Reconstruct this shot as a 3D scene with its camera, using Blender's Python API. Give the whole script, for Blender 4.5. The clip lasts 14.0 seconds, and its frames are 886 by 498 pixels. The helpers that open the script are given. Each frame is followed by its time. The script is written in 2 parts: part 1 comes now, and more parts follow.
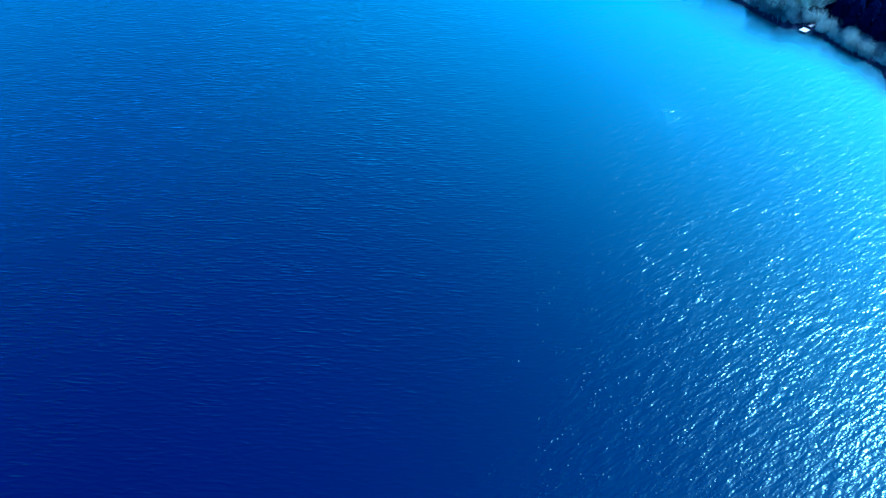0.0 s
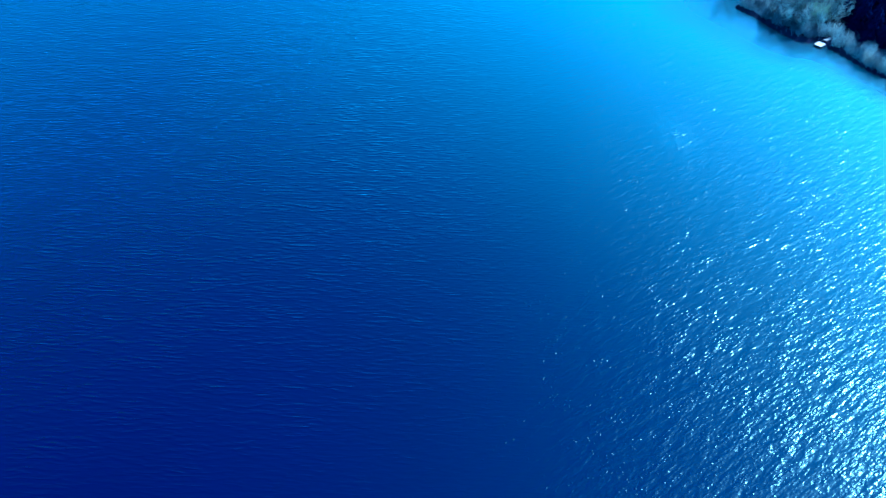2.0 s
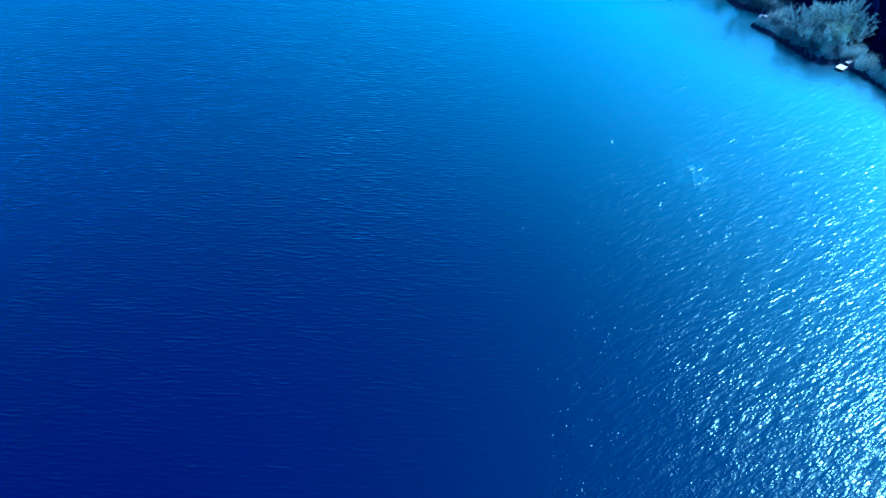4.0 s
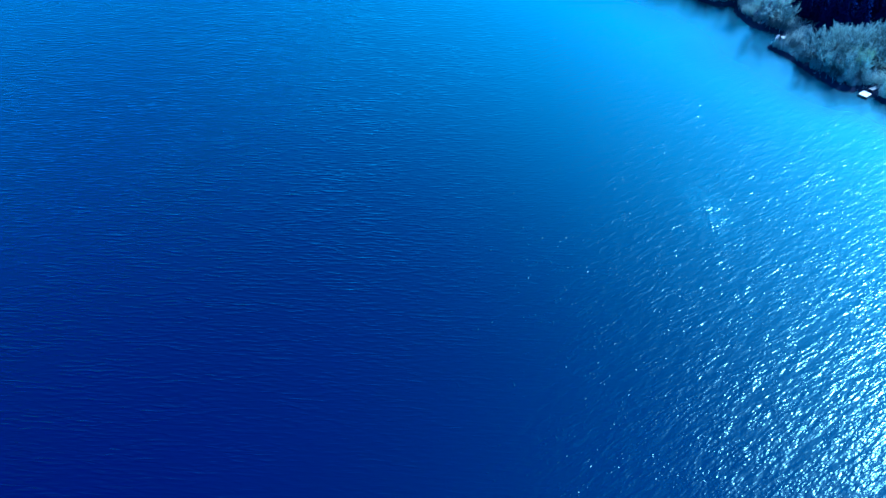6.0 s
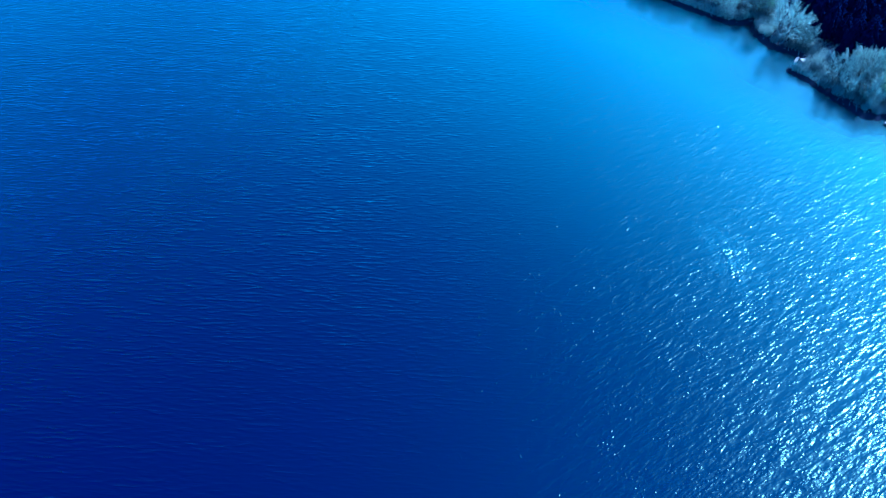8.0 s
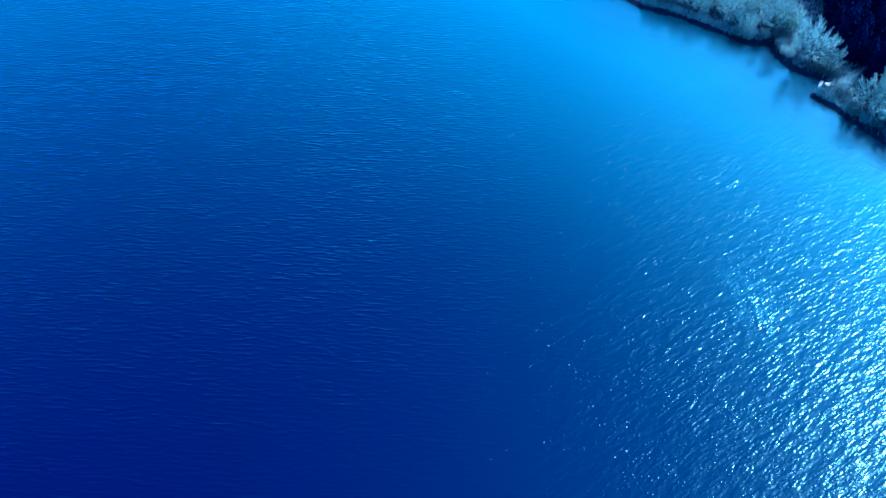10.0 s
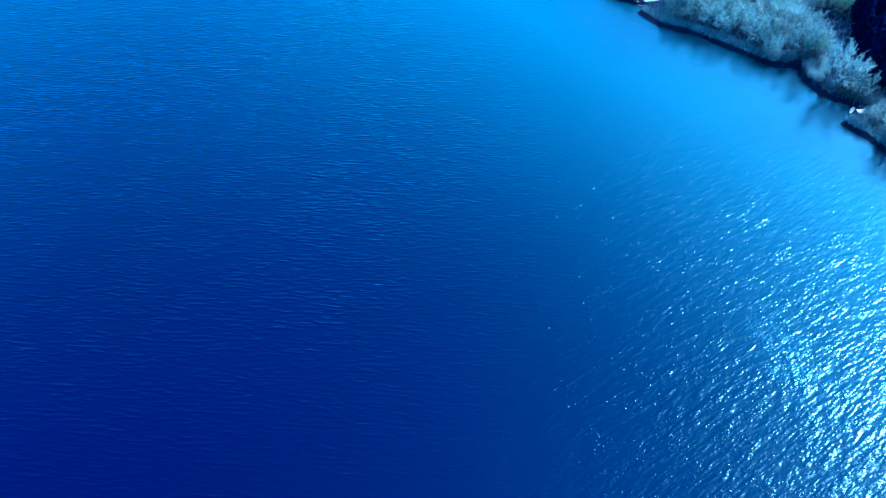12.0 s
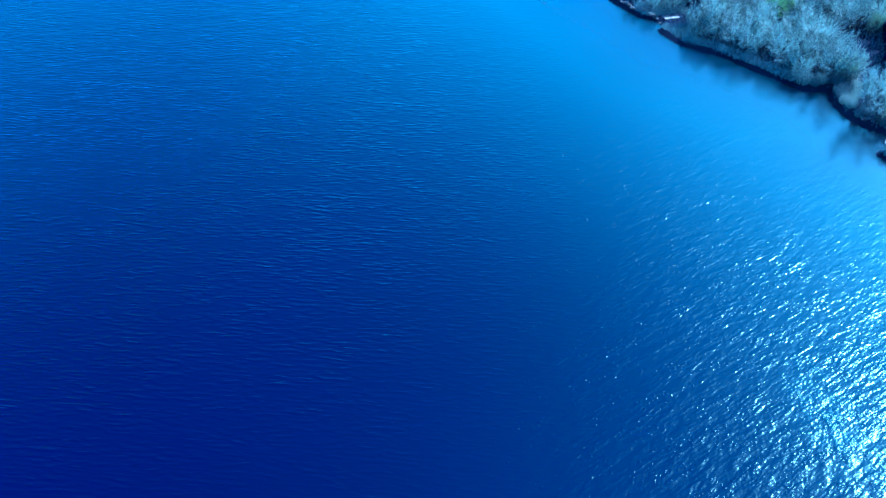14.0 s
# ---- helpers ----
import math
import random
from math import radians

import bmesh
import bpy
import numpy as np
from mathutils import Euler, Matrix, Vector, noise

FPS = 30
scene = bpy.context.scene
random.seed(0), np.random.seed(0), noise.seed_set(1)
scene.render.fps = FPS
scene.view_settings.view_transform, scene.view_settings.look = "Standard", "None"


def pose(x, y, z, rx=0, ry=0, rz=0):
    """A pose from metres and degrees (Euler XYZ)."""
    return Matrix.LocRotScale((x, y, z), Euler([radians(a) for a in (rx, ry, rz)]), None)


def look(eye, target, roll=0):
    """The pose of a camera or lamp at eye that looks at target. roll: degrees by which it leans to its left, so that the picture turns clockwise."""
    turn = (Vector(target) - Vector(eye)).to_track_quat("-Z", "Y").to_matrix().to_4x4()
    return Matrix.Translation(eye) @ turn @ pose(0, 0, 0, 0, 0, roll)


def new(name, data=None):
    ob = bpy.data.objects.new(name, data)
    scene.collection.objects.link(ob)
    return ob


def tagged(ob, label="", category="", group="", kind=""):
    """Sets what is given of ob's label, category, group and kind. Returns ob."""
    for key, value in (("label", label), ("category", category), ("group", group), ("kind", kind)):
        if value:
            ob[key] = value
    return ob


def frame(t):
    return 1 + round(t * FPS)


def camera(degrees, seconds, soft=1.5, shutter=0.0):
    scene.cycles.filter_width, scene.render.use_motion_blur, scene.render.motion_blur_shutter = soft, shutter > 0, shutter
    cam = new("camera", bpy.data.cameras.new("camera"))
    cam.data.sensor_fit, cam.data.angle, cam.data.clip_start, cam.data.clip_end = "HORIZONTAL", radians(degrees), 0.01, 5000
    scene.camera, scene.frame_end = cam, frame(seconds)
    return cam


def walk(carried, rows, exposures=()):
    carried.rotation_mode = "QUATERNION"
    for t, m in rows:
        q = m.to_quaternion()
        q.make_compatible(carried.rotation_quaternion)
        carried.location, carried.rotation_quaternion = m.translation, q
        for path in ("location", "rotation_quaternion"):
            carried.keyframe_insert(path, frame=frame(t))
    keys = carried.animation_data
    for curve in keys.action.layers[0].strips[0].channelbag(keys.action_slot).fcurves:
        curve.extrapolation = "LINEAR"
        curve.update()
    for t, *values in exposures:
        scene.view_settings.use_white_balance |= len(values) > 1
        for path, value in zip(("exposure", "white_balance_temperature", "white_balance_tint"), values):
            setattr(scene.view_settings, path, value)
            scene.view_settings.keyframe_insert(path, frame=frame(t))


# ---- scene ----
cam = camera(65, 14.0, soft=1.4)
PATH = [
    (0, pose(-0.45, -45.69, 89.79, 46.195, 0.061, 0.018)),
    (0.5, pose(-0.43, -43.09, 89.81, 46.055, 0.061, -0.045)),
    (1, pose(-0.45, -40.16, 89.82, 45.925, 0.061, -0.100)),
    (1.5, pose(-0.48, -36.99, 89.84, 45.807, 0.060, -0.146)),
    (2, pose(-0.51, -33.66, 89.85, 45.698, 0.060, -0.182)),
    (2.5, pose(-0.53, -30.22, 89.87, 45.599, 0.060, -0.209)),
    (3, pose(-0.54, -26.72, 89.88, 45.508, 0.060, -0.227)),
    (4, pose(-0.47, -19.71, 89.91, 45.349, 0.060, -0.236)),
    (5, pose(-0.32, -12.86, 89.94, 45.216, 0.060, -0.210)),
    (6, pose(-0.14, -6.28, 89.97, 45.101, 0.060, -0.151)),
    (7, pose(0.00, 0.00, 90.00, 45.000, 0.060, -0.060)),
    (8, pose(0.02, 6.02, 90.03, 44.906, 0.059, 0.061)),
    (9, pose(-0.15, 11.86, 90.06, 44.814, 0.059, 0.207)),
    (10, pose(-0.55, 17.60, 90.09, 44.716, 0.059, 0.376)),
    (11, pose(-1.19, 23.35, 90.12, 44.609, 0.059, 0.563)),
    (12, pose(-2.03, 29.15, 90.15, 44.484, 0.059, 0.763)),
    (13, pose(-2.94, 35.00, 90.18, 44.338, 0.059, 0.972)),
    (14, pose(-3.71, 40.82, 90.21, 44.163, 0.059, 1.183)),
]
EXPOSURES = [(0, 0.5, 4100, -2), (7, 0.56, 4100, -2), (14, 0.68, 4100, -2)]
walk(cam, PATH, EXPOSURES)

# ---- light: high sun ahead and to the right, clear deep blue sky ----
SUN_ELEVATION, SUN_AZIMUTH = radians(46), radians(63)
sun_way = Vector((math.cos(SUN_ELEVATION) * math.sin(SUN_AZIMUTH), math.cos(SUN_ELEVATION) * math.cos(SUN_AZIMUTH), math.sin(SUN_ELEVATION)))
sun = new("sun", bpy.data.lights.new("sun", "SUN"))
sun.data.energy, sun.data.angle, sun.data.color = 4.6, radians(0.53), (1.0, 0.97, 0.92)
sun.matrix_world = look(sun_way * 400, (0, 0, 0))

world = bpy.data.worlds.new("world")
scene.world = world
world.use_nodes = True
wn = world.node_tree
wn.nodes.clear()
sky = wn.nodes.new("ShaderNodeTexSky")
sky.sky_type, sky.sun_disc = "NISHITA", False
sky.sun_elevation, sky.sun_rotation = SUN_ELEVATION, SUN_AZIMUTH
sky.air_density, sky.dust_density, sky.ozone_density = 1.0, 8.0, 4.0
deep = wn.nodes.new("ShaderNodeMix")
deep.data_type, deep.blend_type = "RGBA", "MULTIPLY"
deep.inputs[0].default_value = 1.0
deep.inputs[7].default_value = (0.42, 0.665, 1.04, 1)
back = wn.nodes.new("ShaderNodeBackground")
back.inputs["Strength"].default_value = 0.15
wout = wn.nodes.new("ShaderNodeOutputWorld")
wn.links.new(sky.outputs[0], deep.inputs[6])
wn.links.new(deep.outputs[2], back.inputs["Color"])
wn.links.new(back.outputs[0], wout.inputs["Surface"])


# ---- materials ----
class Nodes:
    """A material's node tree, with short calls for adding and joining nodes."""

    def __init__(self, name):
        self.mat = bpy.data.materials.new(name)
        self.mat.use_nodes = True
        self.tree = self.mat.node_tree
        self.tree.nodes.clear()
        self.out = self.add("ShaderNodeOutputMaterial")

    def add(self, kind, **settings):
        node = self.tree.nodes.new(kind)
        for key, value in settings.items():
            if key == "operation":
                node.operation = value
            elif key == "data_type":
                node.data_type = value
            elif key == "blend_type":
                node.blend_type = value
        return node

    def join(self, a, b):
        self.tree.links.new(a, b)

    def put(self, socket, value):
        if isinstance(value, (int, float)):
            socket.default_value = value
        elif isinstance(value, tuple):
            socket.default_value = value if len(value) == len(socket.default_value) else (*value, 1)
        else:
            self.join(value, socket)

    def math(self, operation, a, b=0.0, c=0.0):
        node = self.add("ShaderNodeMath", operation=operation)
        for socket, value in zip(node.inputs, (a, b, c)):
            self.put(socket, value)
        return node.outputs[0]

    def coords(self, size=(1, 1, 1), turn=0.0, centre=(0, 0, 0)):
        """Object coordinates in units of size, turned by turn degrees about centre."""
        tex = self.add("ShaderNodeTexCoord")
        m = self.add("ShaderNodeMapping")
        m.vector_type = "TEXTURE"
        m.inputs["Scale"].default_value = size
        m.inputs["Rotation"].default_value = (0, 0, radians(turn))
        m.inputs["Location"].default_value = centre
        self.join(tex.outputs["Object"], m.inputs["Vector"])
        return m.outputs[0]

    def noise(self, vector, scale, detail=3.0, rough=0.5, distortion=0.0):
        n = self.add("ShaderNodeTexNoise")
        self.join(vector, n.inputs["Vector"])
        n.inputs["Scale"].default_value, n.inputs["Detail"].default_value = scale, detail
        n.inputs["Roughness"].default_value, n.inputs["Distortion"].default_value = rough, distortion
        return n.outputs[0]

    def range(self, value, a, b, c=0.0, d=1.0):
        n = self.add("ShaderNodeMapRange")
        self.put(n.inputs[0], value)
        for i, v in enumerate((a, b, c, d)):
            self.put(n.inputs[i + 1], v)
        return n.outputs[0]

    def mix(self, factor, a, b):
        n = self.add("ShaderNodeMix", data_type="RGBA")
        self.put(n.inputs[0], factor)
        self.put(n.inputs[6], a)
        self.put(n.inputs[7], b)
        return n.outputs[2]

    def bump(self, height, distance, strength=1.0):
        n = self.add("ShaderNodeBump")
        self.join(height, n.inputs["Height"])
        n.inputs["Distance"].default_value, n.inputs["Strength"].default_value = distance, strength
        return n.outputs[0]

    def surface(self, color, rough, normal=None, metal=0.0, specular=0.3):
        p = self.add("ShaderNodeBsdfPrincipled")
        self.put(p.inputs["Base Color"], color)
        self.put(p.inputs["Roughness"], rough)
        self.put(p.inputs["Metallic"], metal)
        self.put(p.inputs["Specular IOR Level"], specular)
        if normal is not None:
            self.join(normal, p.inputs["Normal"])
        self.join(p.outputs[0], self.out.inputs["Surface"])
        return self.mat


def two_tone(name, dark, light, fine, coarse, rough=0.9, relief=0.02, per_object=0.0, per_island=0.0, specular=0.2):
    """A rough natural surface with grain at two scales and some change from piece to piece."""
    n = Nodes(name)
    v = n.coords()
    a, b = n.noise(v, fine, 4.0, 0.6), n.noise(v, coarse, 2.0)
    f = n.math("ADD", n.math("MULTIPLY", a, 0.55), n.math("MULTIPLY", b, 0.55))
    if per_object:
        info = n.add("ShaderNodeObjectInfo")
        f = n.math("ADD", f, n.math("MULTIPLY", n.math("SUBTRACT", info.outputs["Random"], 0.5), per_object))
    if per_island:
        geo = n.add("ShaderNodeNewGeometry")
        f = n.math("ADD", f, n.math("MULTIPLY", n.math("SUBTRACT", geo.outputs["Random Per Island"], 0.5), per_island))
    f = n.range(f, 0.25, 0.85)
    return n.surface(n.mix(f, dark, light), rough, n.bump(a, relief), specular=specular)


def water_material():
    n = Nodes("lake_water")
    place = n.coords()
    xyz = n.add("ShaderNodeSeparateXYZ")
    n.join(place, xyz.inputs[0])
    lee = n.add("ShaderNodeAttribute")
    lee.attribute_name = "open_water"
    fetch = n.add("ShaderNodeAttribute")
    fetch.attribute_name = "wind_fetch"
    # a cat's-paw of wind roughens one patch; added reflectance paints it brighter
    paw = n.add("ShaderNodeTexGradient")
    paw.gradient_type = "SPHERICAL"
    n.join(n.coords((6.0, 13, 1), 8, (51.5, 95.0, 0)), paw.inputs[0])
    torn = n.range(n.noise(n.coords((1.5, 3, 1)), 1.0, 3.0), 0.35, 0.65)
    paw_share = n.math("MULTIPLY", paw.outputs["Fac"], torn)
    # wave trains, heights in metres: long crests on the open side, slanting ones towards the shore
    crest = n.noise(n.coords((2.8, 0.52, 1), -3), 1.0, 1.5, 0.45, 0.35)
    crest = n.math("POWER", n.range(crest, 0.2, 0.8), 2.0)
    slant = n.noise(n.coords((1.45, 0.42, 1), 34), 1.0, 1.3, 0.45, 0.3)
    chop = n.noise(n.coords((0.62, 0.4, 1), 42), 1.0, 0.5, 0.5)
    swell = n.noise(n.coords((3.4, 1.15, 1), 32), 1.0, 1.0)
    side = n.range(xyz.outputs[0], -22.0, 40.0)
    calm_side = n.math("SUBTRACT", 1.0, side)
    gust = n.range(n.noise(n.coords((38, 20, 1), 50), 1.0, 3.0), 0.3, 0.7, 0.75, 1.2)
    puff = n.range(n.noise(n.coords((6, 3, 1), 34), 1.0, 2.0), 0.3, 0.75, 0.5, 1.6)
    band = n.range(n.noise(n.coords((9, 3, 1), -5), 1.0, 2.0), 0.3, 0.7, 0.35, 1.35)
    sharp = n.math("MULTIPLY", n.math("MULTIPLY", chop, puff), n.math("MULTIPLY_ADD", paw_share, 4.0, 1.0))
    ripple = n.math("MULTIPLY", n.math("MULTIPLY", crest, band), n.math("MULTIPLY", calm_side, CREST))
    height = 0.0
    for wave, size in ((n.math("MULTIPLY", slant, puff), SLANT), (sharp, CHOP), (swell, SWELL)):
        height = n.math("ADD", height, n.math("MULTIPLY", wave, n.math("MULTIPLY", side, size)))
    # scattered steep little wavelets, which flash far from the sun's path
    spark = n.math("POWER", n.range(n.noise(n.coords((0.5, 0.34, 1), 20), 1.0, 0.0), 0.6, 0.95), 1.5)
    spark = n.math("MULTIPLY", spark, n.range(n.noise(n.coords((5, 2.5, 1), 30), 1.0, 2.0), 0.42, 0.7))
    height = n.math("ADD", height, n.math("MULTIPLY", spark, n.math("MULTIPLY", n.range(xyz.outputs[0], -30.0, 20.0), SPARK)))
    wind = n.math("MULTIPLY", gust, n.math("MULTIPLY", lee.outputs["Fac"], fetch.outputs["Fac"]))
    normal = n.bump(n.math("MULTIPLY", n.math("ADD", ripple, height), wind), 1.0)
    mean_normal = n.bump(n.math("MULTIPLY", n.math("MULTIPLY_ADD", height, 0.22, ripple), wind), 1.0)
    body = n.add("ShaderNodeBsdfDiffuse")
    murk = n.noise(n.coords((30, 50, 1)), 1.0, 3.0)
    n.put(body.inputs["Color"], n.mix(murk, WATER_DEEP, WATER_MILKY))
    gloss = n.add("ShaderNodeBsdfGlossy")
    n.put(gloss.inputs["Color"], (0.58, 0.97, 0.92))
    still = n.range(lee.outputs["Fac"], 0.12, 1.0, 0.04, 0.0)
    n.put(gloss.inputs["Roughness"], n.math("ADD", WATER_ROUGH, n.math("ADD", still, n.math("MULTIPLY", paw_share, 0.08))))
    n.join(normal, gloss.inputs["Normal"])
    # wide spread of capillary ripples; its blue tint and rise with x paint sunward glow
    haze = n.add("ShaderNodeBsdfGlossy")
    n.put(haze.inputs["Color"], (0.30, 0.74, 0.85))
    n.put(haze.inputs["Roughness"], 0.65)
    n.join(mean_normal, haze.inputs["Normal"])
    both = n.add("ShaderNodeMixShader")
    n.put(both.inputs[0], n.math("MULTIPLY", lee.outputs["Fac"], n.range(xyz.outputs[0], -75.0, 50.0, 0.12, 0.60)))
    n.join(gloss.outputs[0], both.inputs[1])
    n.join(haze.outputs[0], both.inputs[2])
    facing = n.add("ShaderNodeLayerWeight")
    facing.inputs["Blend"].default_value = 0.5
    n.join(mean_normal, facing.inputs["Normal"])
    share = n.math("MINIMUM", 0.95, n.math("ADD", n.math("MULTIPLY_ADD", paw_share, 0.05, 0.021), n.math("MULTIPLY", n.math("POWER", facing.outputs["Facing"], 3.6), GLOSS_SHARE)))
    mixed = n.add("ShaderNodeMixShader")
    n.join(share, mixed.inputs[0])
    n.join(body.outputs[0], mixed.inputs[1])
    n.join(both.outputs[0], mixed.inputs[2])
    n.join(mixed.outputs[0], n.out.inputs["Surface"])
    return n.mat


CREST, SLANT, CHOP, SWELL, SPARK = 0.08, 0.082, 0.034, 0.16, 0.16
WATER_ROUGH, GLOSS_SHARE = 0.172, 2.55
WATER_DEEP, WATER_MILKY = (0.0, 0.0002, 0.029), (0.0, 0.0004, 0.037)
WATER = water_material()
# near-black blue: the shade along the bank is put into the earth colour
EARTH = two_tone("shade_dark_bank_earth", (0.004, 0.009, 0.028), (0.011, 0.022, 0.058), 2.5, 0.25, 0.95, 0.05)
BARK = two_tone("grey_bark", (0.08, 0.10, 0.11), (0.26, 0.31, 0.32), 6.0, 0.7, 0.9, 0.02, per_object=0.3)
TWIG = two_tone("pale_bare_twigs", (0.15, 0.20, 0.20), (0.74, 0.91, 0.82), 3.0, 0.35, 0.85, 0.01, per_object=0.4, per_island=0.9)
BUDS = two_tone("yellow_green_budding_twigs", (0.24, 0.32, 0.22), (0.64, 0.80, 0.58), 3.0, 0.35, 0.85, 0.01, per_object=0.3, per_island=0.4)
LEAF = two_tone("fresh_green_leaves", (0.24, 0.42, 0.16), (0.60, 0.86, 0.42), 3.0, 0.35, 0.7, 0.01, per_object=0.2, per_island=0.6)
# conifer colours hold the wood's navy shade, so sunlit tops stay dark too
NEEDLE = two_tone("shade_blue_conifer_needles", (0.002, 0.005, 0.042), (0.003, 0.008, 0.056), 4.0, 0.5, 0.95, 0.02, per_object=0.3, per_island=0.4, specular=0.03)
DARK_BARK = two_tone("shade_dark_conifer_bark", (0.008, 0.009, 0.016), (0.022, 0.024, 0.036), 6.0, 0.7, 0.95, 0.02, per_object=0.3)
REED = two_tone("dry_pale_reeds", (0.20, 0.27, 0.27), (0.62, 0.77, 0.72), 2.0, 0.3, 0.85, 0.01, per_island=0.5)
SCRUB = two_tone("grey_scrub_stems", (0.06, 0.10, 0.12), (0.32, 0.44, 0.47), 3.0, 0.4, 0.9, 0.01, per_object=0.4, per_island=0.4)
PALE_WOOD = two_tone("sun_bleached_boards", (0.80, 0.79, 0.76), (0.92, 0.92, 0.90), 9.0, 1.2, 0.7, 0.004, per_object=0.15)
GREY_WOOD = two_tone("weathered_grey_boards", (0.34, 0.33, 0.30), (0.62, 0.60, 0.55), 9.0, 1.2, 0.8, 0.004, per_object=0.3)
BLEACHED = two_tone("bleached_grey_boards", (0.46, 0.46, 0.43), (0.76, 0.76, 0.72), 9.0, 1.2, 0.8, 0.004, per_object=0.3)
WET_WOOD = two_tone("dark_wet_posts", (0.05, 0.045, 0.04), (0.15, 0.13, 0.11), 7.0, 1.0, 0.6, 0.005, per_object=0.2)
WHITE_PAINT = two_tone("white_painted_hull", (0.70, 0.70, 0.68), (0.86, 0.86, 0.84), 12.0, 1.5, 0.35, 0.001, specular=0.5)
STONE = two_tone("bank_stones", (0.12, 0.12, 0.11), (0.38, 0.37, 0.34), 5.0, 0.9, 0.85, 0.03, per_object=0.4)


# ---- helpers for meshes ----
def mesh_of(name, verts, faces, material, smooth=False):
    me = bpy.data.meshes.new(name)
    me.from_pydata(verts, [], faces)
    me.materials.append(material)
    if smooth:
        me.polygons.foreach_set("use_smooth", [True] * len(me.polygons))
    me.update()
    return me


def part(name, me, parent, label="", at=None):
    ob = new(name, me)
    ob.parent = parent
    if at is not None:
        ob.matrix_basis = at
    return tagged(ob, label) if label else ob


def empty(name, m, label, category, group="", kind=""):
    ob = new(name)
    ob.empty_display_size = 0.3
    ob.matrix_basis = m
    return tagged(ob, label, category, group, kind)


def tube(verts, faces, points, radii, sides=3, cap=False):
    """A tapered tube through points, added to verts and faces."""
    first = len(verts)
    for i, p in enumerate(points):
        a, b = points[max(i - 1, 0)], points[min(i + 1, len(points) - 1)]
        way = (b - a).normalized()
        u = way.orthogonal().normalized()
        w = way.cross(u)
        for k in range(sides):
            c = 2 * math.pi * k / sides
            verts.append(p + (u * math.cos(c) + w * math.sin(c)) * radii[i])
    for i in range(len(points) - 1):
        for k in range(sides):
            a, b = first + i * sides + k, first + i * sides + (k + 1) % sides
            faces.append((a, b, b + sides, a + sides))
    if cap:
        faces.append(tuple(first + (len(points) - 1) * sides + k for k in range(sides)))


def spike(verts, faces, a, b, radius):
    """A fine twig: a three-sided point from a to b."""
    way = b - a
    u = way.orthogonal().normalized() * radius
    w = way.normalized().cross(u)
    first = len(verts)
    verts.extend((a + u, a - u * 0.5 + w * 0.87, a - u * 0.5 - w * 0.87, b))
    faces.extend(((first, first + 1, first + 3), (first + 1, first + 2, first + 3), (first + 2, first, first + 3)))


def box_mesh(name, size, material, bevel=0.01):
    bm = bmesh.new()
    bmesh.ops.create_cube(bm, size=1.0)
    bmesh.ops.scale(bm, vec=size, verts=bm.verts)
    if bevel:
        bmesh.ops.bevel(bm, geom=bm.edges[:], offset=bevel, segments=1, affect="EDGES")
    me = bpy.data.meshes.new(name)
    bm.to_mesh(me)
    bm.free()
    me.materials.append(material)
    return me


# ---- the shore: one line from the far bank to the near one ----
SHORE = [(-700, 4200), (-500, 1600), (-150, 600), (-15, 330), (22, 255), (39, 225), (45, 216), (50.6, 212.6), (48.6, 208.6), (53, 201.4),
         (60.5, 197), (68.6, 189.3), (75.6, 182), (79, 180.8), (83.2, 181.2), (81.2, 177.8), (82, 174), (83.5, 169), (88.6, 164.6), (89.0, 160.6),
         (83.6, 157.4), (87.2, 152.2), (90, 145), (94, 137), (98.8, 136.6), (102.2, 132.4), (106, 122.4), (111.2, 114.5), (110.2, 109.5), (110.8, 103),
         (115, 94), (124, 60), (150, -40), (250, -400), (700, -4200)]


def shore_distance(x, y):
    """Metres inland of the shore (negative over the lake), for arrays x and y."""
    pts = np.array(SHORE + [(4300, -4300), (4300, 4300)], float)
    best, inside = np.full(x.shape, 1e9), np.zeros(x.shape, bool)
    for n, (a, b) in enumerate(zip(pts, np.roll(pts, -1, 0))):
        d = b - a
        if n < len(SHORE) - 1:
            u = np.clip(((x - a[0]) * d[0] + (y - a[1]) * d[1]) / (d @ d), 0, 1)
            best = np.minimum(best, np.hypot(x - a[0] - u * d[0], y - a[1] - u * d[1]))
        if abs(d[1]) > 1e-9:
            hit = (a[1] > y) != (b[1] > y)
            inside ^= hit & (x < a[0] + (y - a[1]) / d[1] * d[0])
    return np.where(inside, best, -best)


def ground_height(x, y):
    x, y = np.atleast_1d(np.asarray(x, float)), np.atleast_1d(np.asarray(y, float))
    d = shore_distance(x, y)
    d = d + 0.35 * np.sin(x * 1.3 + 0.7 * y) + 0.25 * np.sin(2.9 * x - 2.1 * y)
    rise = np.clip((d + 0.1) / 0.9, 0, 1)
    land = 0.9 * rise * rise * (3 - 2 * rise) + 0.045 * np.clip(d, 0, 70) + 0.12 * np.sin(0.9 * x) * np.sin(0.8 * y) * rise
    return np.where(d > -0.1, land - 0.02, np.maximum(0.45 * (d + 0.1) - 0.02, -6.0))


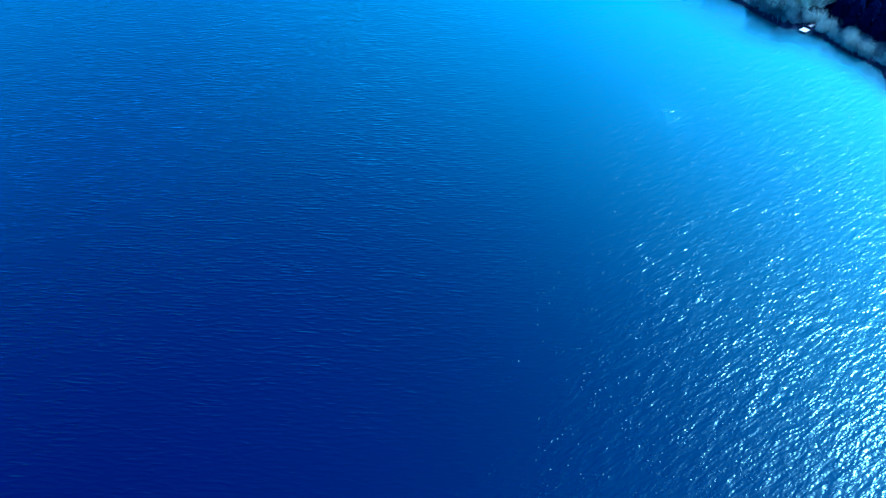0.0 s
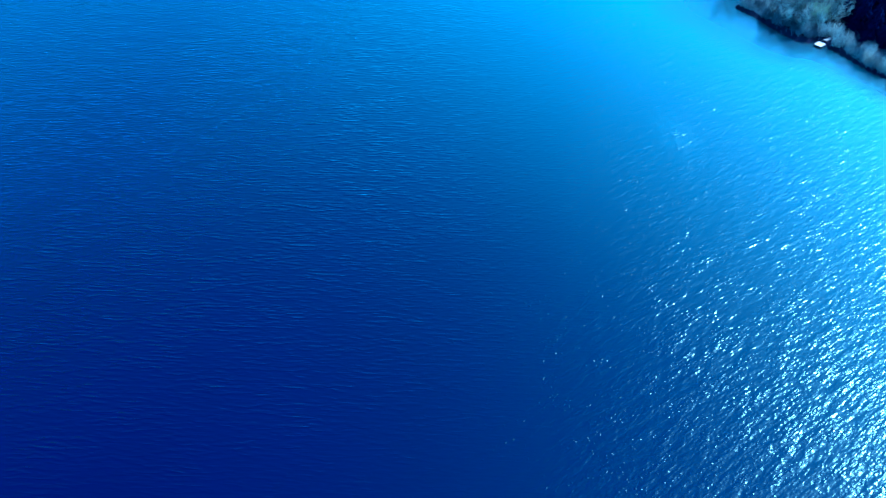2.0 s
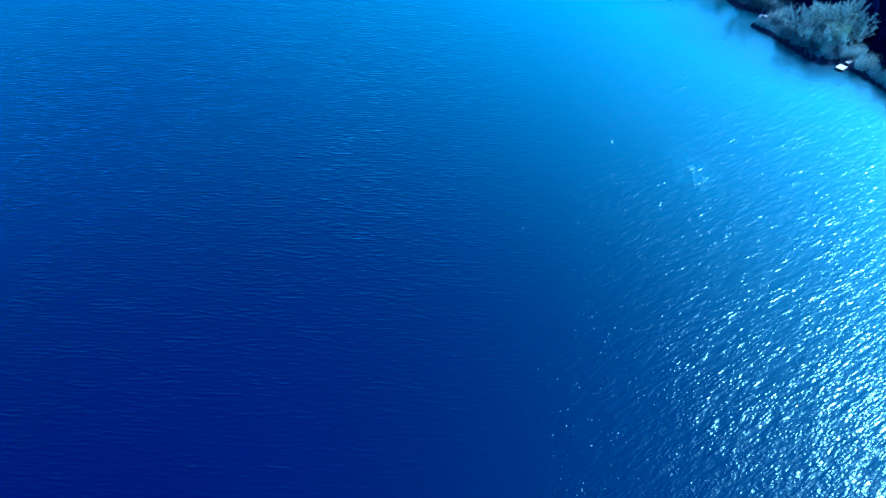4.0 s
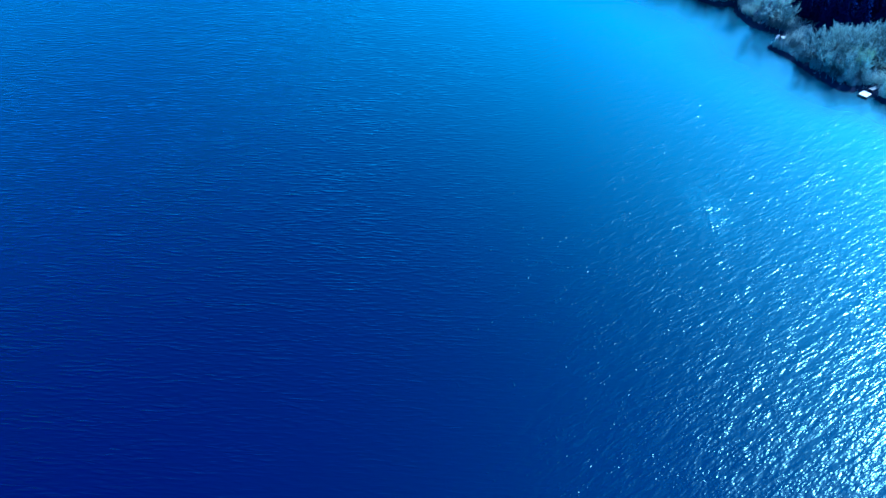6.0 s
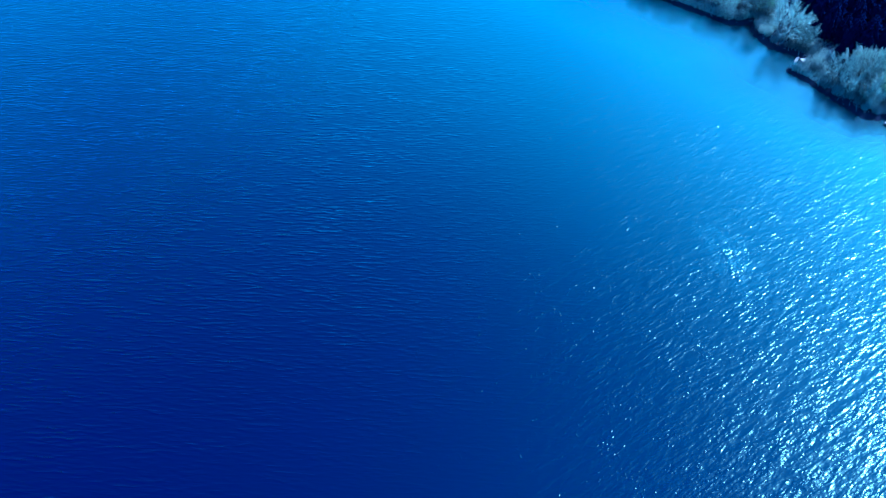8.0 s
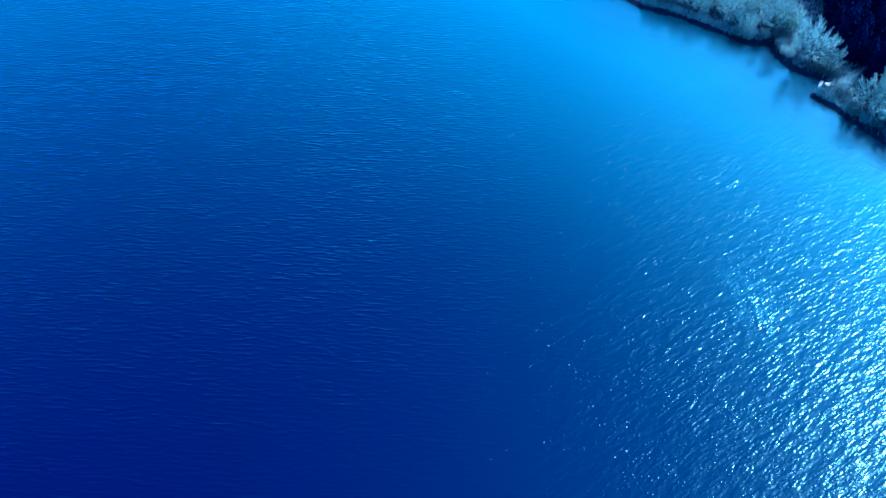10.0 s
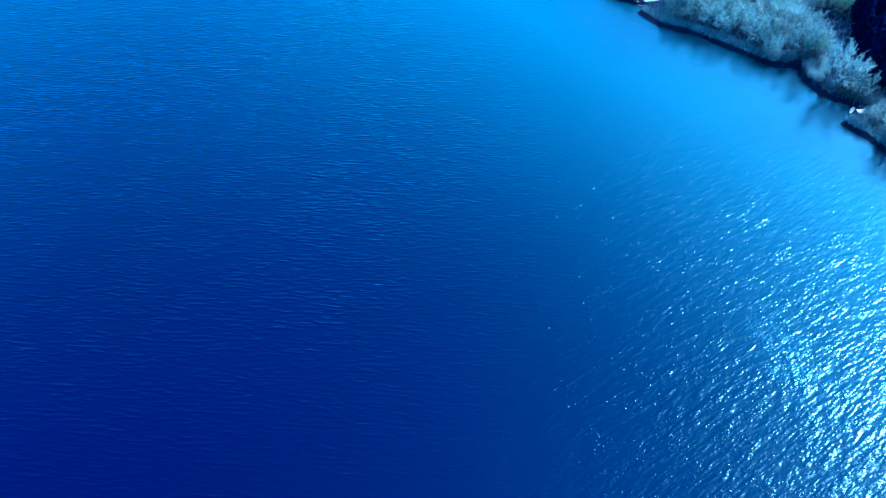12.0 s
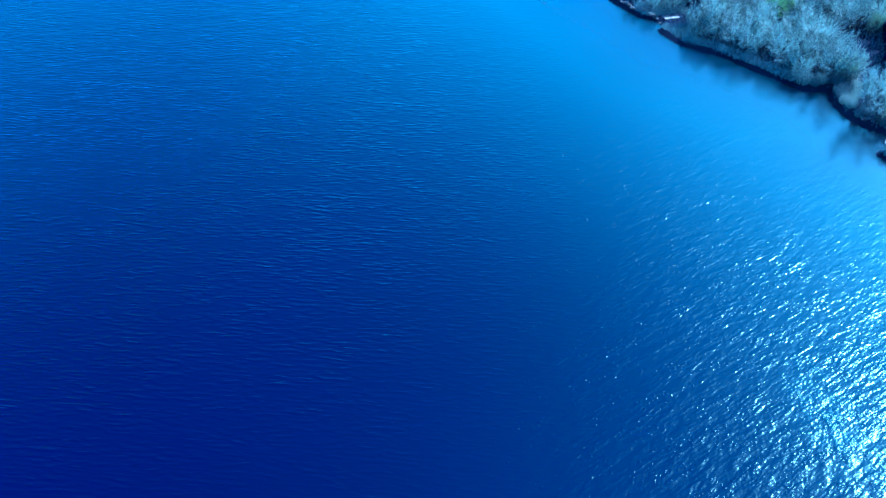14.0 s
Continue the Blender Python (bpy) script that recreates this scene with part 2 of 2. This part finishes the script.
def build_ground():
    xs = np.concatenate([-np.geomspace(4200, 30, 16), np.linspace(-10, 34, 6), np.arange(36, 150, 0.9), np.geomspace(152, 4200, 18)])
    ys = np.concatenate([-np.geomspace(4200, 40, 14), np.linspace(-20, 88, 10), np.arange(90, 262, 0.9), np.geomspace(266, 4200, 16)])
    gx, gy = np.meshgrid(xs, ys)
    gz = ground_height(gx.ravel(), gy.ravel())
    nx, ny = len(xs), len(ys)
    verts = np.stack([gx.ravel(), gy.ravel(), gz], 1).tolist()
    faces = [(j * nx + i, j * nx + i + 1, (j + 1) * nx + i + 1, (j + 1) * nx + i) for j in range(ny - 1) for i in range(nx - 1)]
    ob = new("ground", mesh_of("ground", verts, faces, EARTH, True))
    tagged(ob, "wooded bank sloping gently up from the lake, its earth coloured shade-dark", "ground", kind="structure")


def build_water():
    """The lake: one sheet, which knows how far it lies from the sheltering bank."""
    xs = np.concatenate([-np.geomspace(4200, 60, 14), np.arange(-50, 130, 3.0), np.geomspace(134, 4200, 14)])
    ys = np.concatenate([-np.geomspace(4200, 60, 14), np.arange(-50, 262, 3.0), np.geomspace(268, 4200, 14)])
    gx, gy = (g.ravel() for g in np.meshgrid(xs, ys))
    nx, ny = len(xs), len(ys)
    verts = np.stack([gx, gy, 0 * gx], 1).tolist()
    faces = [(j * nx + i, j * nx + i + 1, (j + 1) * nx + i + 1, (j + 1) * nx + i) for j in range(ny - 1) for i in range(nx - 1)]
    me = mesh_of("water", verts, faces, WATER)
    shelter = me.attributes.new("open_water", "FLOAT", "POINT")
    off = -shore_distance(gx, gy)
    shelter.data.foreach_set("value", np.clip(off / np.interp(gy, (105, 135, 165), (8, 22, 28)), 0.12, 1.0))
    fetch = me.attributes.new("wind_fetch", "FLOAT", "POINT")
    least = np.interp(gy, (100, 130, 170), (0.95, 0.7, 0.45))
    fetch.data.foreach_set("value", np.clip(least + (off - 12) / 110, least, 1.0))
    tagged(new("water", me), "deep blue rippled lake water with sun glitter", "lake", kind="structure")


build_ground()
build_water()


def height_at(x, y):
    return float(ground_height(x, y)[0])


# ---- plants ----
def bare_tree(rng, height, spread, stems, twigs, twig_mat, slender=0.064):
    """A many-stemmed leafless tree: the stem and limb mesh, and the mesh of its fine crown."""
    wood_v, wood_f, twig_v, twig_f = [], [], [], []
    for s in range(stems):
        turn = 2 * math.pi * (s + rng.uniform(-0.3, 0.3)) / stems
        lean = rng.uniform(0.15, 0.55) * spread / height * 2.0 if stems > 1 else rng.uniform(0, 0.12)
        length = height * rng.uniform(0.6, 0.78)
        p, way = Vector((math.cos(turn) * 0.15, math.sin(turn) * 0.15, -0.3)), Vector((math.cos(turn) * lean, math.sin(turn) * lean, 1)).normalized()
        line = [p.copy()]
        for k in range(6):
            way = (way + Vector((rng.uniform(-0.13, 0.13), rng.uniform(-0.13, 0.13), 0.03))).normalized()
            p = p + way * length / 6
            line.append(p.copy())
        base = height * 0.017
        tube(wood_v, wood_f, line, [base * (1 - 0.14 * k) for k in range(7)], 5, True)
        limbs = 10
        for b in range(limbs):
            k = 1.4 + 4.5 * b / (limbs - 1)
            i = min(int(k), 5)
            start = line[i].lerp(line[i + 1], k - i) if i < 6 else line[6]
            az = b * 2.4 + rng.uniform(-0.5, 0.5)
            rise = rng.uniform(0.35, 1.0) + 0.12 * k
            d = Vector((math.cos(az), math.sin(az), rise)).normalized()
            long = spread * rng.uniform(0.55, 0.95) * (1.15 - 0.08 * k)
            limb = [start.copy()]
            q = start.copy()
            for j in range(4):
                d = (d + Vector((rng.uniform(-0.2, 0.2), rng.uniform(-0.2, 0.2), 0.10))).normalized()
                q = q + d * long / 4
                limb.append(q.copy())
            tube(wood_v, wood_f, limb, [base * 0.42 * (1 - 0.2 * j) for j in range(5)], 3)
            for t in range(twigs):
                u = rng.uniform(0.6, 4.0)
                j = min(int(u), 3)
                a = limb[j].lerp(limb[j + 1], u - j)
                e = (limb[j + 1] - limb[j]).normalized() * 0.6 + (a - Vector((0, 0, height * 0.3))).normalized() + Vector((rng.gauss(0, 0.35), rng.gauss(0, 0.35), rng.gauss(0.1, 0.3)))
                e.normalize()
                size = rng.uniform(0.5, 1.15) * spread * 0.40
                tip = a + e * size + Vector((rng.gauss(0, 0.2), rng.gauss(0, 0.2), rng.uniform(0.0, 0.35))) * size * 0.5
                r = slender * rng.uniform(0.7, 1.2)
                spike(twig_v, twig_f, a, tip, r)
                for k in range(6):
                    c = a.lerp(tip, rng.uniform(0.12, 0.9))
                    g = (e + Vector((rng.gauss(0, 0.55), rng.gauss(0, 0.55), rng.gauss(0.15, 0.45)))).normalized()
                    spike(twig_v, twig_f, c, c + g * size * rng.uniform(0.25, 0.6), r * 0.75)
    return mesh_of("stems", wood_v, wood_f, BARK), mesh_of("twigs", twig_v, twig_f, twig_mat)


def conifer(rng, height, spread):
    wood_v, wood_f, v, f = [], [], [], []
    tube(wood_v, wood_f, [Vector((0, 0, -0.3)), Vector((0.05, 0, height * 0.5)), Vector((0, 0.04, height))], [height * 0.016, height * 0.01, 0.02], 6)
    layers = int(height * 2.2)
    for n in range(layers):
        u = (n + 0.5) / layers
        z = height * (0.08 + 0.92 * u)
        reach = spread * (1 - u) ** 0.5 * rng.uniform(0.85, 1.1) + 0.15
        count = max(4, int(11 * (1 - u) + 4))
        for k in range(count):
            az = 2 * math.pi * (k + rng.uniform(-0.35, 0.35)) / count + n
            out = reach * rng.uniform(0.65, 1.1)
            side = Vector((-math.sin(az), math.cos(az), 0)) * out * rng.uniform(0.2, 0.32)
            root = Vector((math.cos(az) * 0.2 * out, math.sin(az) * 0.2 * out, z + 0.1 * out))
            mid = Vector((math.cos(az) * out * 0.6, math.sin(az) * out * 0.6, z - 0.05 * out))
            tip = Vector((math.cos(az) * out, math.sin(az) * out, z - out * rng.uniform(0.15, 0.4)))
            b = len(v)
            sag = Vector((0, 0, -0.16 * out))
            v.extend([root, mid + side + sag, tip, mid - side + sag, mid + Vector((0, 0, 0.08 * out)), mid + sag * 1.6])
            f.extend([(b, b + 1, b + 4), (b + 1, b + 2, b + 4), (b + 2, b + 3, b + 4), (b + 3, b, b + 4),
                      (b + 1, b, b + 5), (b + 2, b + 1, b + 5), (b + 3, b + 2, b + 5), (b, b + 3, b + 5)])
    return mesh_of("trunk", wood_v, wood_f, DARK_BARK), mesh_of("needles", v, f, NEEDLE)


def shrub(rng, height, spread, count, material, slender=0.04):
    """A dense low bush of arching stems with side twigs, rounded on top."""
    v, f = [], []
    for n in range(count):
        az, r0 = rng.uniform(0, 2 * math.pi), spread * math.sqrt(rng.random()) * 0.7
        a = Vector((math.cos(az) * r0, math.sin(az) * r0, -0.1))
        top = height * (1 - 0.45 * (r0 / spread) ** 2) * rng.uniform(0.35, 1.4)
        lean = Vector((math.cos(az + rng.gauss(0, 0.7)), math.sin(az + rng.gauss(0, 0.7)), 0)) * rng.uniform(0.1, 0.5) * spread * 0.6
        b, c = a + Vector((0, 0, top * 0.6)) + lean * 0.4, a + Vector((0, 0, top)) + lean
        r = slender * rng.uniform(0.6, 1.3)
        spike(v, f, a, b.lerp(c, 0.4), r)
        spike(v, f, a.lerp(b, 0.8), c, r * 0.8)
        for k in range(5):
            s = a.lerp(b, 0.5).lerp(c, rng.uniform(0, 0.9))
            e = s + Vector((rng.gauss(0, 0.34), rng.gauss(0, 0.34), rng.uniform(0.0, 0.5))) * height * 0.35
            spike(v, f, s, e, r * 0.7)
    return mesh_of("shrub_stems", v, f, material)


RNG = random.Random(11)
TREES = [bare_tree(RNG, h, s, n, k, TWIG) for h, s, n, k in ((8.5, 4.2, 4, 10), (7.2, 3.6, 3, 12), (9.5, 4.6, 5, 10), (6.4, 3.4, 4, 9), (8.0, 3.2, 2, 16))]
GREEN_TREES = [bare_tree(RNG, h, s, n, k, BUDS, 0.06) for h, s, n, k in ((8.2, 4.2, 4, 12), (6.8, 3.6, 4, 11))]
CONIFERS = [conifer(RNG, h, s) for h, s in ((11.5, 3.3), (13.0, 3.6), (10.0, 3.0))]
SHRUBS = [shrub(RNG, h, s, n, m) for h, s, n, m in ((2.4, 2.0, 170, SCRUB), (1.7, 1.7, 150, SCRUB), (3.0, 2.2, 180, TWIG))]


def plant(name, kinds, x, y, size, label, category, group, parts):
    z = height_at(x, y)
    ob = empty(name, pose(x, y, z, 0, 0, RNG.uniform(0, 360)), label, category, group)
    ob.scale = (size,) * 3
    meshes = RNG.choice(kinds)
    for part_name, me in zip(parts, meshes if isinstance(meshes, tuple) else (meshes,)):
        part(part_name, me, ob)
    return ob


def bare(x, y, size=1.0, kinds=None):
    plant("bare_tree", kinds or TREES, x, y, size, "pale grey leafless tree with fanning twigs on the bank", "tree", "bare trees along the shore", ("trunk", "crown"))


def green(x, y, size=1.0):
    plant("budding_tree", GREEN_TREES, x, y, size, "yellow-green budding tree among bare trees", "tree", "budding trees on the bank", ("trunk", "crown"))


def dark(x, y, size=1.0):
    plant("conifer_tree", CONIFERS, x, y, size, "evergreen conifer in dense woodland, the wood's shade put into its colours", "tree", "dark conifers behind the shore", ("trunk", "crown"))


def bush(x, y, size=1.0, kinds=None):
    ob = new("shrub", RNG.choice(kinds or SHRUBS))
    ob.matrix_basis = pose(x, y, height_at(x, y), 0, 0, RNG.uniform(0, 360)) @ Matrix.Diagonal((size, size, size, 1))
    tagged(ob, "low grey leafless shrub at the water's edge", "shrub", "shrubs along the bank")


CLEAR = ((89.8, 162.3, 2.8), (88.0, 161.6, 2.6), (87.6, 159.6, 2.3), (99.2, 134.7, 3.4), (101.6, 136.0, 2.0), (51.5, 213.0, 2.6), (54.5, 213.8, 2.4), (52.6, 210.6, 2.2), (54.6, 211.2, 2.0))


def is_clear(x, y, extra=0.0):
    """True away from the landing stages."""
    return all((x - a - k * 0.8) ** 2 + (y - b - k * 0.4) ** 2 > (r + extra) ** 2 for a, b, r in CLEAR for k in ((0, 4, 8) if extra > 0 else (0,)))


def scatter(x0, x1, y0, y1, gap, near, far, keep=None, room=0.6):
    """Loose positions on land, between near and far metres from the water."""
    made = []
    for _ in range(int((x1 - x0) * (y1 - y0) / gap ** 2 * 6)):
        x, y = RNG.uniform(x0, x1), RNG.uniform(y0, y1)
        if any((x - a) ** 2 + (y - b) ** 2 < gap * gap for a, b in made):
            continue
        d = float(shore_distance(np.array([x]), np.array([y]))[0])
        if near < d < far and is_clear(x, y, room) and (keep is None or keep(x, y, d)):
            made.append((x, y))
    return made


# single trees that stand out
bare(87.5, 171.0, 1.15, [TREES[2]])
bare(90.5, 166.0, 0.75, [TREES[0]])
green(86.5, 184.5, 0.95)
bare(75.5, 184.0, 0.5, [TREES[3]])
bare(98.5, 155.0, 0.9, [TREES[1]])
bare(104.0, 146.5, 1.1, [TREES[2]])
bare(99.5, 147.5, 0.85, [TREES[3]])
green(100.6, 143.2, 0.95)
bare(105.5, 150.5, 0.95, [TREES[0]])
bare(96.0, 142.5, 0.75, [TREES[3]])
bare(116.5, 128.5, 0.6, [TREES[1]])
# trees between the two landing stages
for x, y in scatter(91, 107, 134, 159, 3.4, 2.4, 30, lambda x, y, d: x > 97 or y < 149):
    bare(x, y, RNG.uniform(0.65, 0.95))
# woods behind the far reach
for x, y in scatter(45, 122, 182, 244, 3.1, 2.6, 60, lambda x, y, d: (x < 93 - 0.1 * (y - 182) or y > 204) and not (x < 57 and y < 216) and math.hypot(x - 80, y - 214) > 4.2 and math.hypot(x - 78, y - 208.5) > 2.8):
    (green if RNG.random() < 0.02 else bare)(x, y, RNG.uniform(0.7, 1.0))
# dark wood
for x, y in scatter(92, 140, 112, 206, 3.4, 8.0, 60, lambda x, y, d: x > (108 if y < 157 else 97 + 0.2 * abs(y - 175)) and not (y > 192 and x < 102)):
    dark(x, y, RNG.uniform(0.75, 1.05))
# shrubs along the bank
for x, y in scatter(44, 120, 98, 222, 1.8, 1.2, 5.5, None, -0.2):
    if y < 186:
        bush(x, y, RNG.uniform(0.6, 1.05))


def leafy_bush(x, y, height, spread):
    """A round bush in fresh leaf: short stems under many small leaf blades."""
    rng = random.Random(21)
    v, f, wv, wf = [], [], [], []
    for n in range(14):
        az = n * 2.4
        tube(wv, wf, [Vector((0, 0, -0.2)), Vector((math.cos(az), math.sin(az), 1.1)).normalized() * height * 0.7], [0.06, 0.02], 4)
    for n in range(4200):
        az, u = rng.uniform(0, 2 * math.pi), rng.uniform(-0.1, 1)
        lump = 1 + 0.22 * math.sin(3 * az + 4 * u) + 0.12 * math.sin(7 * az)
        rad = spread * lump * math.sqrt(max(0, 1 - u * u)) * rng.uniform(0.75, 1.02)
        p = Vector((math.cos(az) * rad, math.sin(az) * rad, height * (0.25 + 0.75 * u * rng.uniform(0.85, 1.0))))
        way = Vector((rng.gauss(0, 1), rng.gauss(0, 1), rng.gauss(0.3, 0.6))).normalized()
        side = way.orthogonal().normalized() * 0.09
        b = len(v)
        v.extend([p, p + way * 0.16 + side, p + way * 0.34, p + way * 0.16 - side, p + way * 0.17 + side.cross(way) * 0.4])
        f.extend([(b, b + 1, b + 4), (b + 1, b + 2, b + 4), (b + 2, b + 3, b + 4), (b + 3, b, b + 4)])
    ob = empty("leafy_bush", pose(x, y, height_at(x, y)), "fresh lime-green leafy bush among bare trees", "bush")
    part("stems", mesh_of("stems", wv, wf, BARK), ob)
    part("foliage", mesh_of("foliage", v, f, LEAF), ob)


leafy_bush(80.0, 213.6, 6.4, 3.4)


def build_reeds():
    """The pale reed belt along the water of the far reach and the two spits."""
    v, f = [], []
    rng = random.Random(5)
    xs = np.array([rng.uniform(44, 118) for _ in range(240000)])
    ys = np.array([rng.uniform(100, 222) for _ in range(240000)])
    ds = shore_distance(xs, ys)
    zs = ground_height(xs, ys)
    for x, y, d, z in zip(xs, ys, ds, zs):
        far_reach = y > 184 and 0.6 < d < (3.4 if x > 58 else 13.0)
        spit = (116 < y < 131 or 148 < y < 158) and 0.6 < d < 4.0
        if not (far_reach or spit) or not is_clear(x, y, -0.2):
            continue
        h = rng.uniform(0.7, 2.1) * (0.75 + 0.35 * math.sin(0.9 * x + 1.3 * y) * math.sin(0.5 * x - 0.8 * y))
        a = Vector((x, y, z - 0.1))
        tip = a + Vector((rng.gauss(0, 0.3), rng.gauss(0, 0.3), h))
        spike(v, f, a, tip, 0.045)
    ob = new("reed_bed", mesh_of("reed_bed", v, f, REED))
    tagged(ob, "belt of dry pale reeds along the lake edge", "reeds", kind="stuff")


build_reeds()


def boulder(x, y, size, seed):
    """A worn stone at the water's edge."""
    bm = bmesh.new()
    bmesh.ops.create_icosphere(bm, subdivisions=2, radius=0.5)
    for v in bm.verts:
        v.co *= 1 + 0.35 * noise.noise(v.co * 2.2 + Vector((seed * 3.7, 0, 0)))
        v.co.z *= 0.65
    me = bpy.data.meshes.new("boulder")
    bm.to_mesh(me)
    bm.free()
    me.materials.append(STONE)
    ob = new("boulder", me)
    ob.matrix_basis = pose(x, y, max(height_at(x, y), -0.05) + 0.1 * size, 0, 0, seed * 77) @ Matrix.Diagonal((size, size, size, 1))
    tagged(ob, "grey weathered boulder at the water's edge", "boulder", "boulders along the far bank")


for n in range(18):
    u = n / 17 * 0.96
    boulder(39.6 + 11 * u + 0.35 * math.sin(7 * n), 224.6 - 12 * u + 0.5 * math.cos(5 * n), 0.5 + 0.7 * abs(math.sin(3.3 * n)), n)


# ---- jetties, raft and boat ----
def deck(name, m, length, width, boards, material, label, category, height=0.45, posts=2):
    """A low wooden stage: boards across two bearers on posts."""
    top = empty(name, m, label, category)
    pitch = length / boards
    board = box_mesh("board", (pitch * 0.93, width, 0.045), material, 0.006)
    bearer = box_mesh("bearer", (length, 0.1, 0.14), WET_WOOD, 0.01)
    v, f = [], []
    tube(v, f, [Vector((0, 0, -1.6 - height)), Vector((0, 0, 0.08))], [0.075, 0.07], 8, True)
    post = mesh_of("post", v, f, WET_WOOD)
    for n in range(boards):
        part("board", board, top, at=pose((n + 0.5) * pitch - length / 2, RNG.uniform(-0.015, 0.015), height, 0, 0, RNG.uniform(-0.4, 0.4)))
    for s in (-1, 1):
        part("bearer", bearer, top, at=pose(0, s * width * 0.36, height - 0.094))
        for n in range(posts):
            x = (n / max(posts - 1, 1) - 0.5) * (length - 0.3)
            part("post", post, top, at=pose(x, s * (width / 2 + 0.06), height))
    return top


deck("swimming_stage", pose(99.2, 134.7, 0, 0, 0, 38), 2.4, 2.0, 14, PALE_WOOD, "square swimming stage of bleached pale boards on posts", "stage", 0.5)
deck("gangway", pose(101.7, 136.2, 0, 0, 0, 30), 2.6, 0.9, 14, GREY_WOOD, "narrow weathered grey gangway from stage to bank", "gangway", 1.15)
deck("jetty", pose(89.7, 161.0, 0, 0, 0, 4), 2.4, 1.4, 14, BLEACHED, "short pale plank jetty beside a small white boat", "jetty", 0.95)
deck("jetty", pose(53.0, 213.4, 0, 0, 0, 14), 4.2, 0.9, 24, GREY_WOOD, "long weathered plank jetty in the reeds", "jetty", 1.2, 3)


def rowing_boat(m):
    boat = empty("rowing_boat", m, "small white rowing boat moored beside a jetty", "boat")
    length, beam, depth, rings, ribs = 2.8, 0.66, 0.40, 11, 9
    v, f = [], []
    for skin in (0, 1):
        for i in range(rings):
            u = i / (rings - 1)
            half = (beam / 2 - 0.035 * skin) * (math.sin(math.pi * (0.16 + 0.84 * (1 - u))) ** 0.6 if u < 0.98 else 0.05)
            for k in range(ribs):
                c = math.pi * k / (ribs - 1)
                v.append(Vector(((u - 0.5) * (length - 0.06 * skin), -math.cos(c) * half, 0.3 + 0.08 * u * u - math.sin(c) ** 0.7 * (depth - 0.035 * skin))))
    for skin in (0, 1):
        for i in range(rings - 1):
            for k in range(ribs - 1):
                a = skin * rings * ribs + i * ribs + k
                quad = (a, a + 1, a + ribs + 1, a + ribs)
                f.append(quad if skin else quad[::-1])
    hull = part("hull", mesh_of("hull", v, f, WHITE_PAINT, True), boat)
    for s in (0, ribs - 1):
        gv, gf = [], []
        line = [(v[i * ribs + s] + v[rings * ribs + i * ribs + s]) / 2 for i in range(rings)]
        tube(gv, gf, line, [0.035] * rings, 6, True)
        part("gunwale", mesh_of("gunwale", gv, gf, WHITE_PAINT, True), hull)
    for x in (-0.65, 0.1):
        part("thwart", box_mesh("thwart", (0.22, beam * 0.82, 0.03), GREY_WOOD), boat, "grey wooden seat", pose(x, 0, 0.2))


rowing_boat(pose(88.05, 162.2, 0.06, 0, 0, 52))


def build_undergrowth():
    """Low dark scrub and dead grass between the trees."""
    v, f = [], []
    rng = random.Random(9)
    xs = np.array([rng.uniform(40, 135) for _ in range(52000)])
    ys = np.array([rng.uniform(96, 240) for _ in range(52000)])
    ds, zs = shore_distance(xs, ys), ground_height(xs, ys)
    for x, y, d, z in zip(xs, ys, ds, zs):
        if rng.uniform(0.2, 1.3) < d < 34:
            a = Vector((x, y, z - 0.08))
            tip = a + Vector((rng.gauss(0, 0.45), rng.gauss(0, 0.45), rng.uniform(0.4, 1.3)))
            spike(v, f, a, tip, 0.07)
    tagged(new("undergrowth", mesh_of("undergrowth", v, f, SCRUB)), "low dark scrub and dead grass between trees", "undergrowth", kind="stuff")


build_undergrowth()
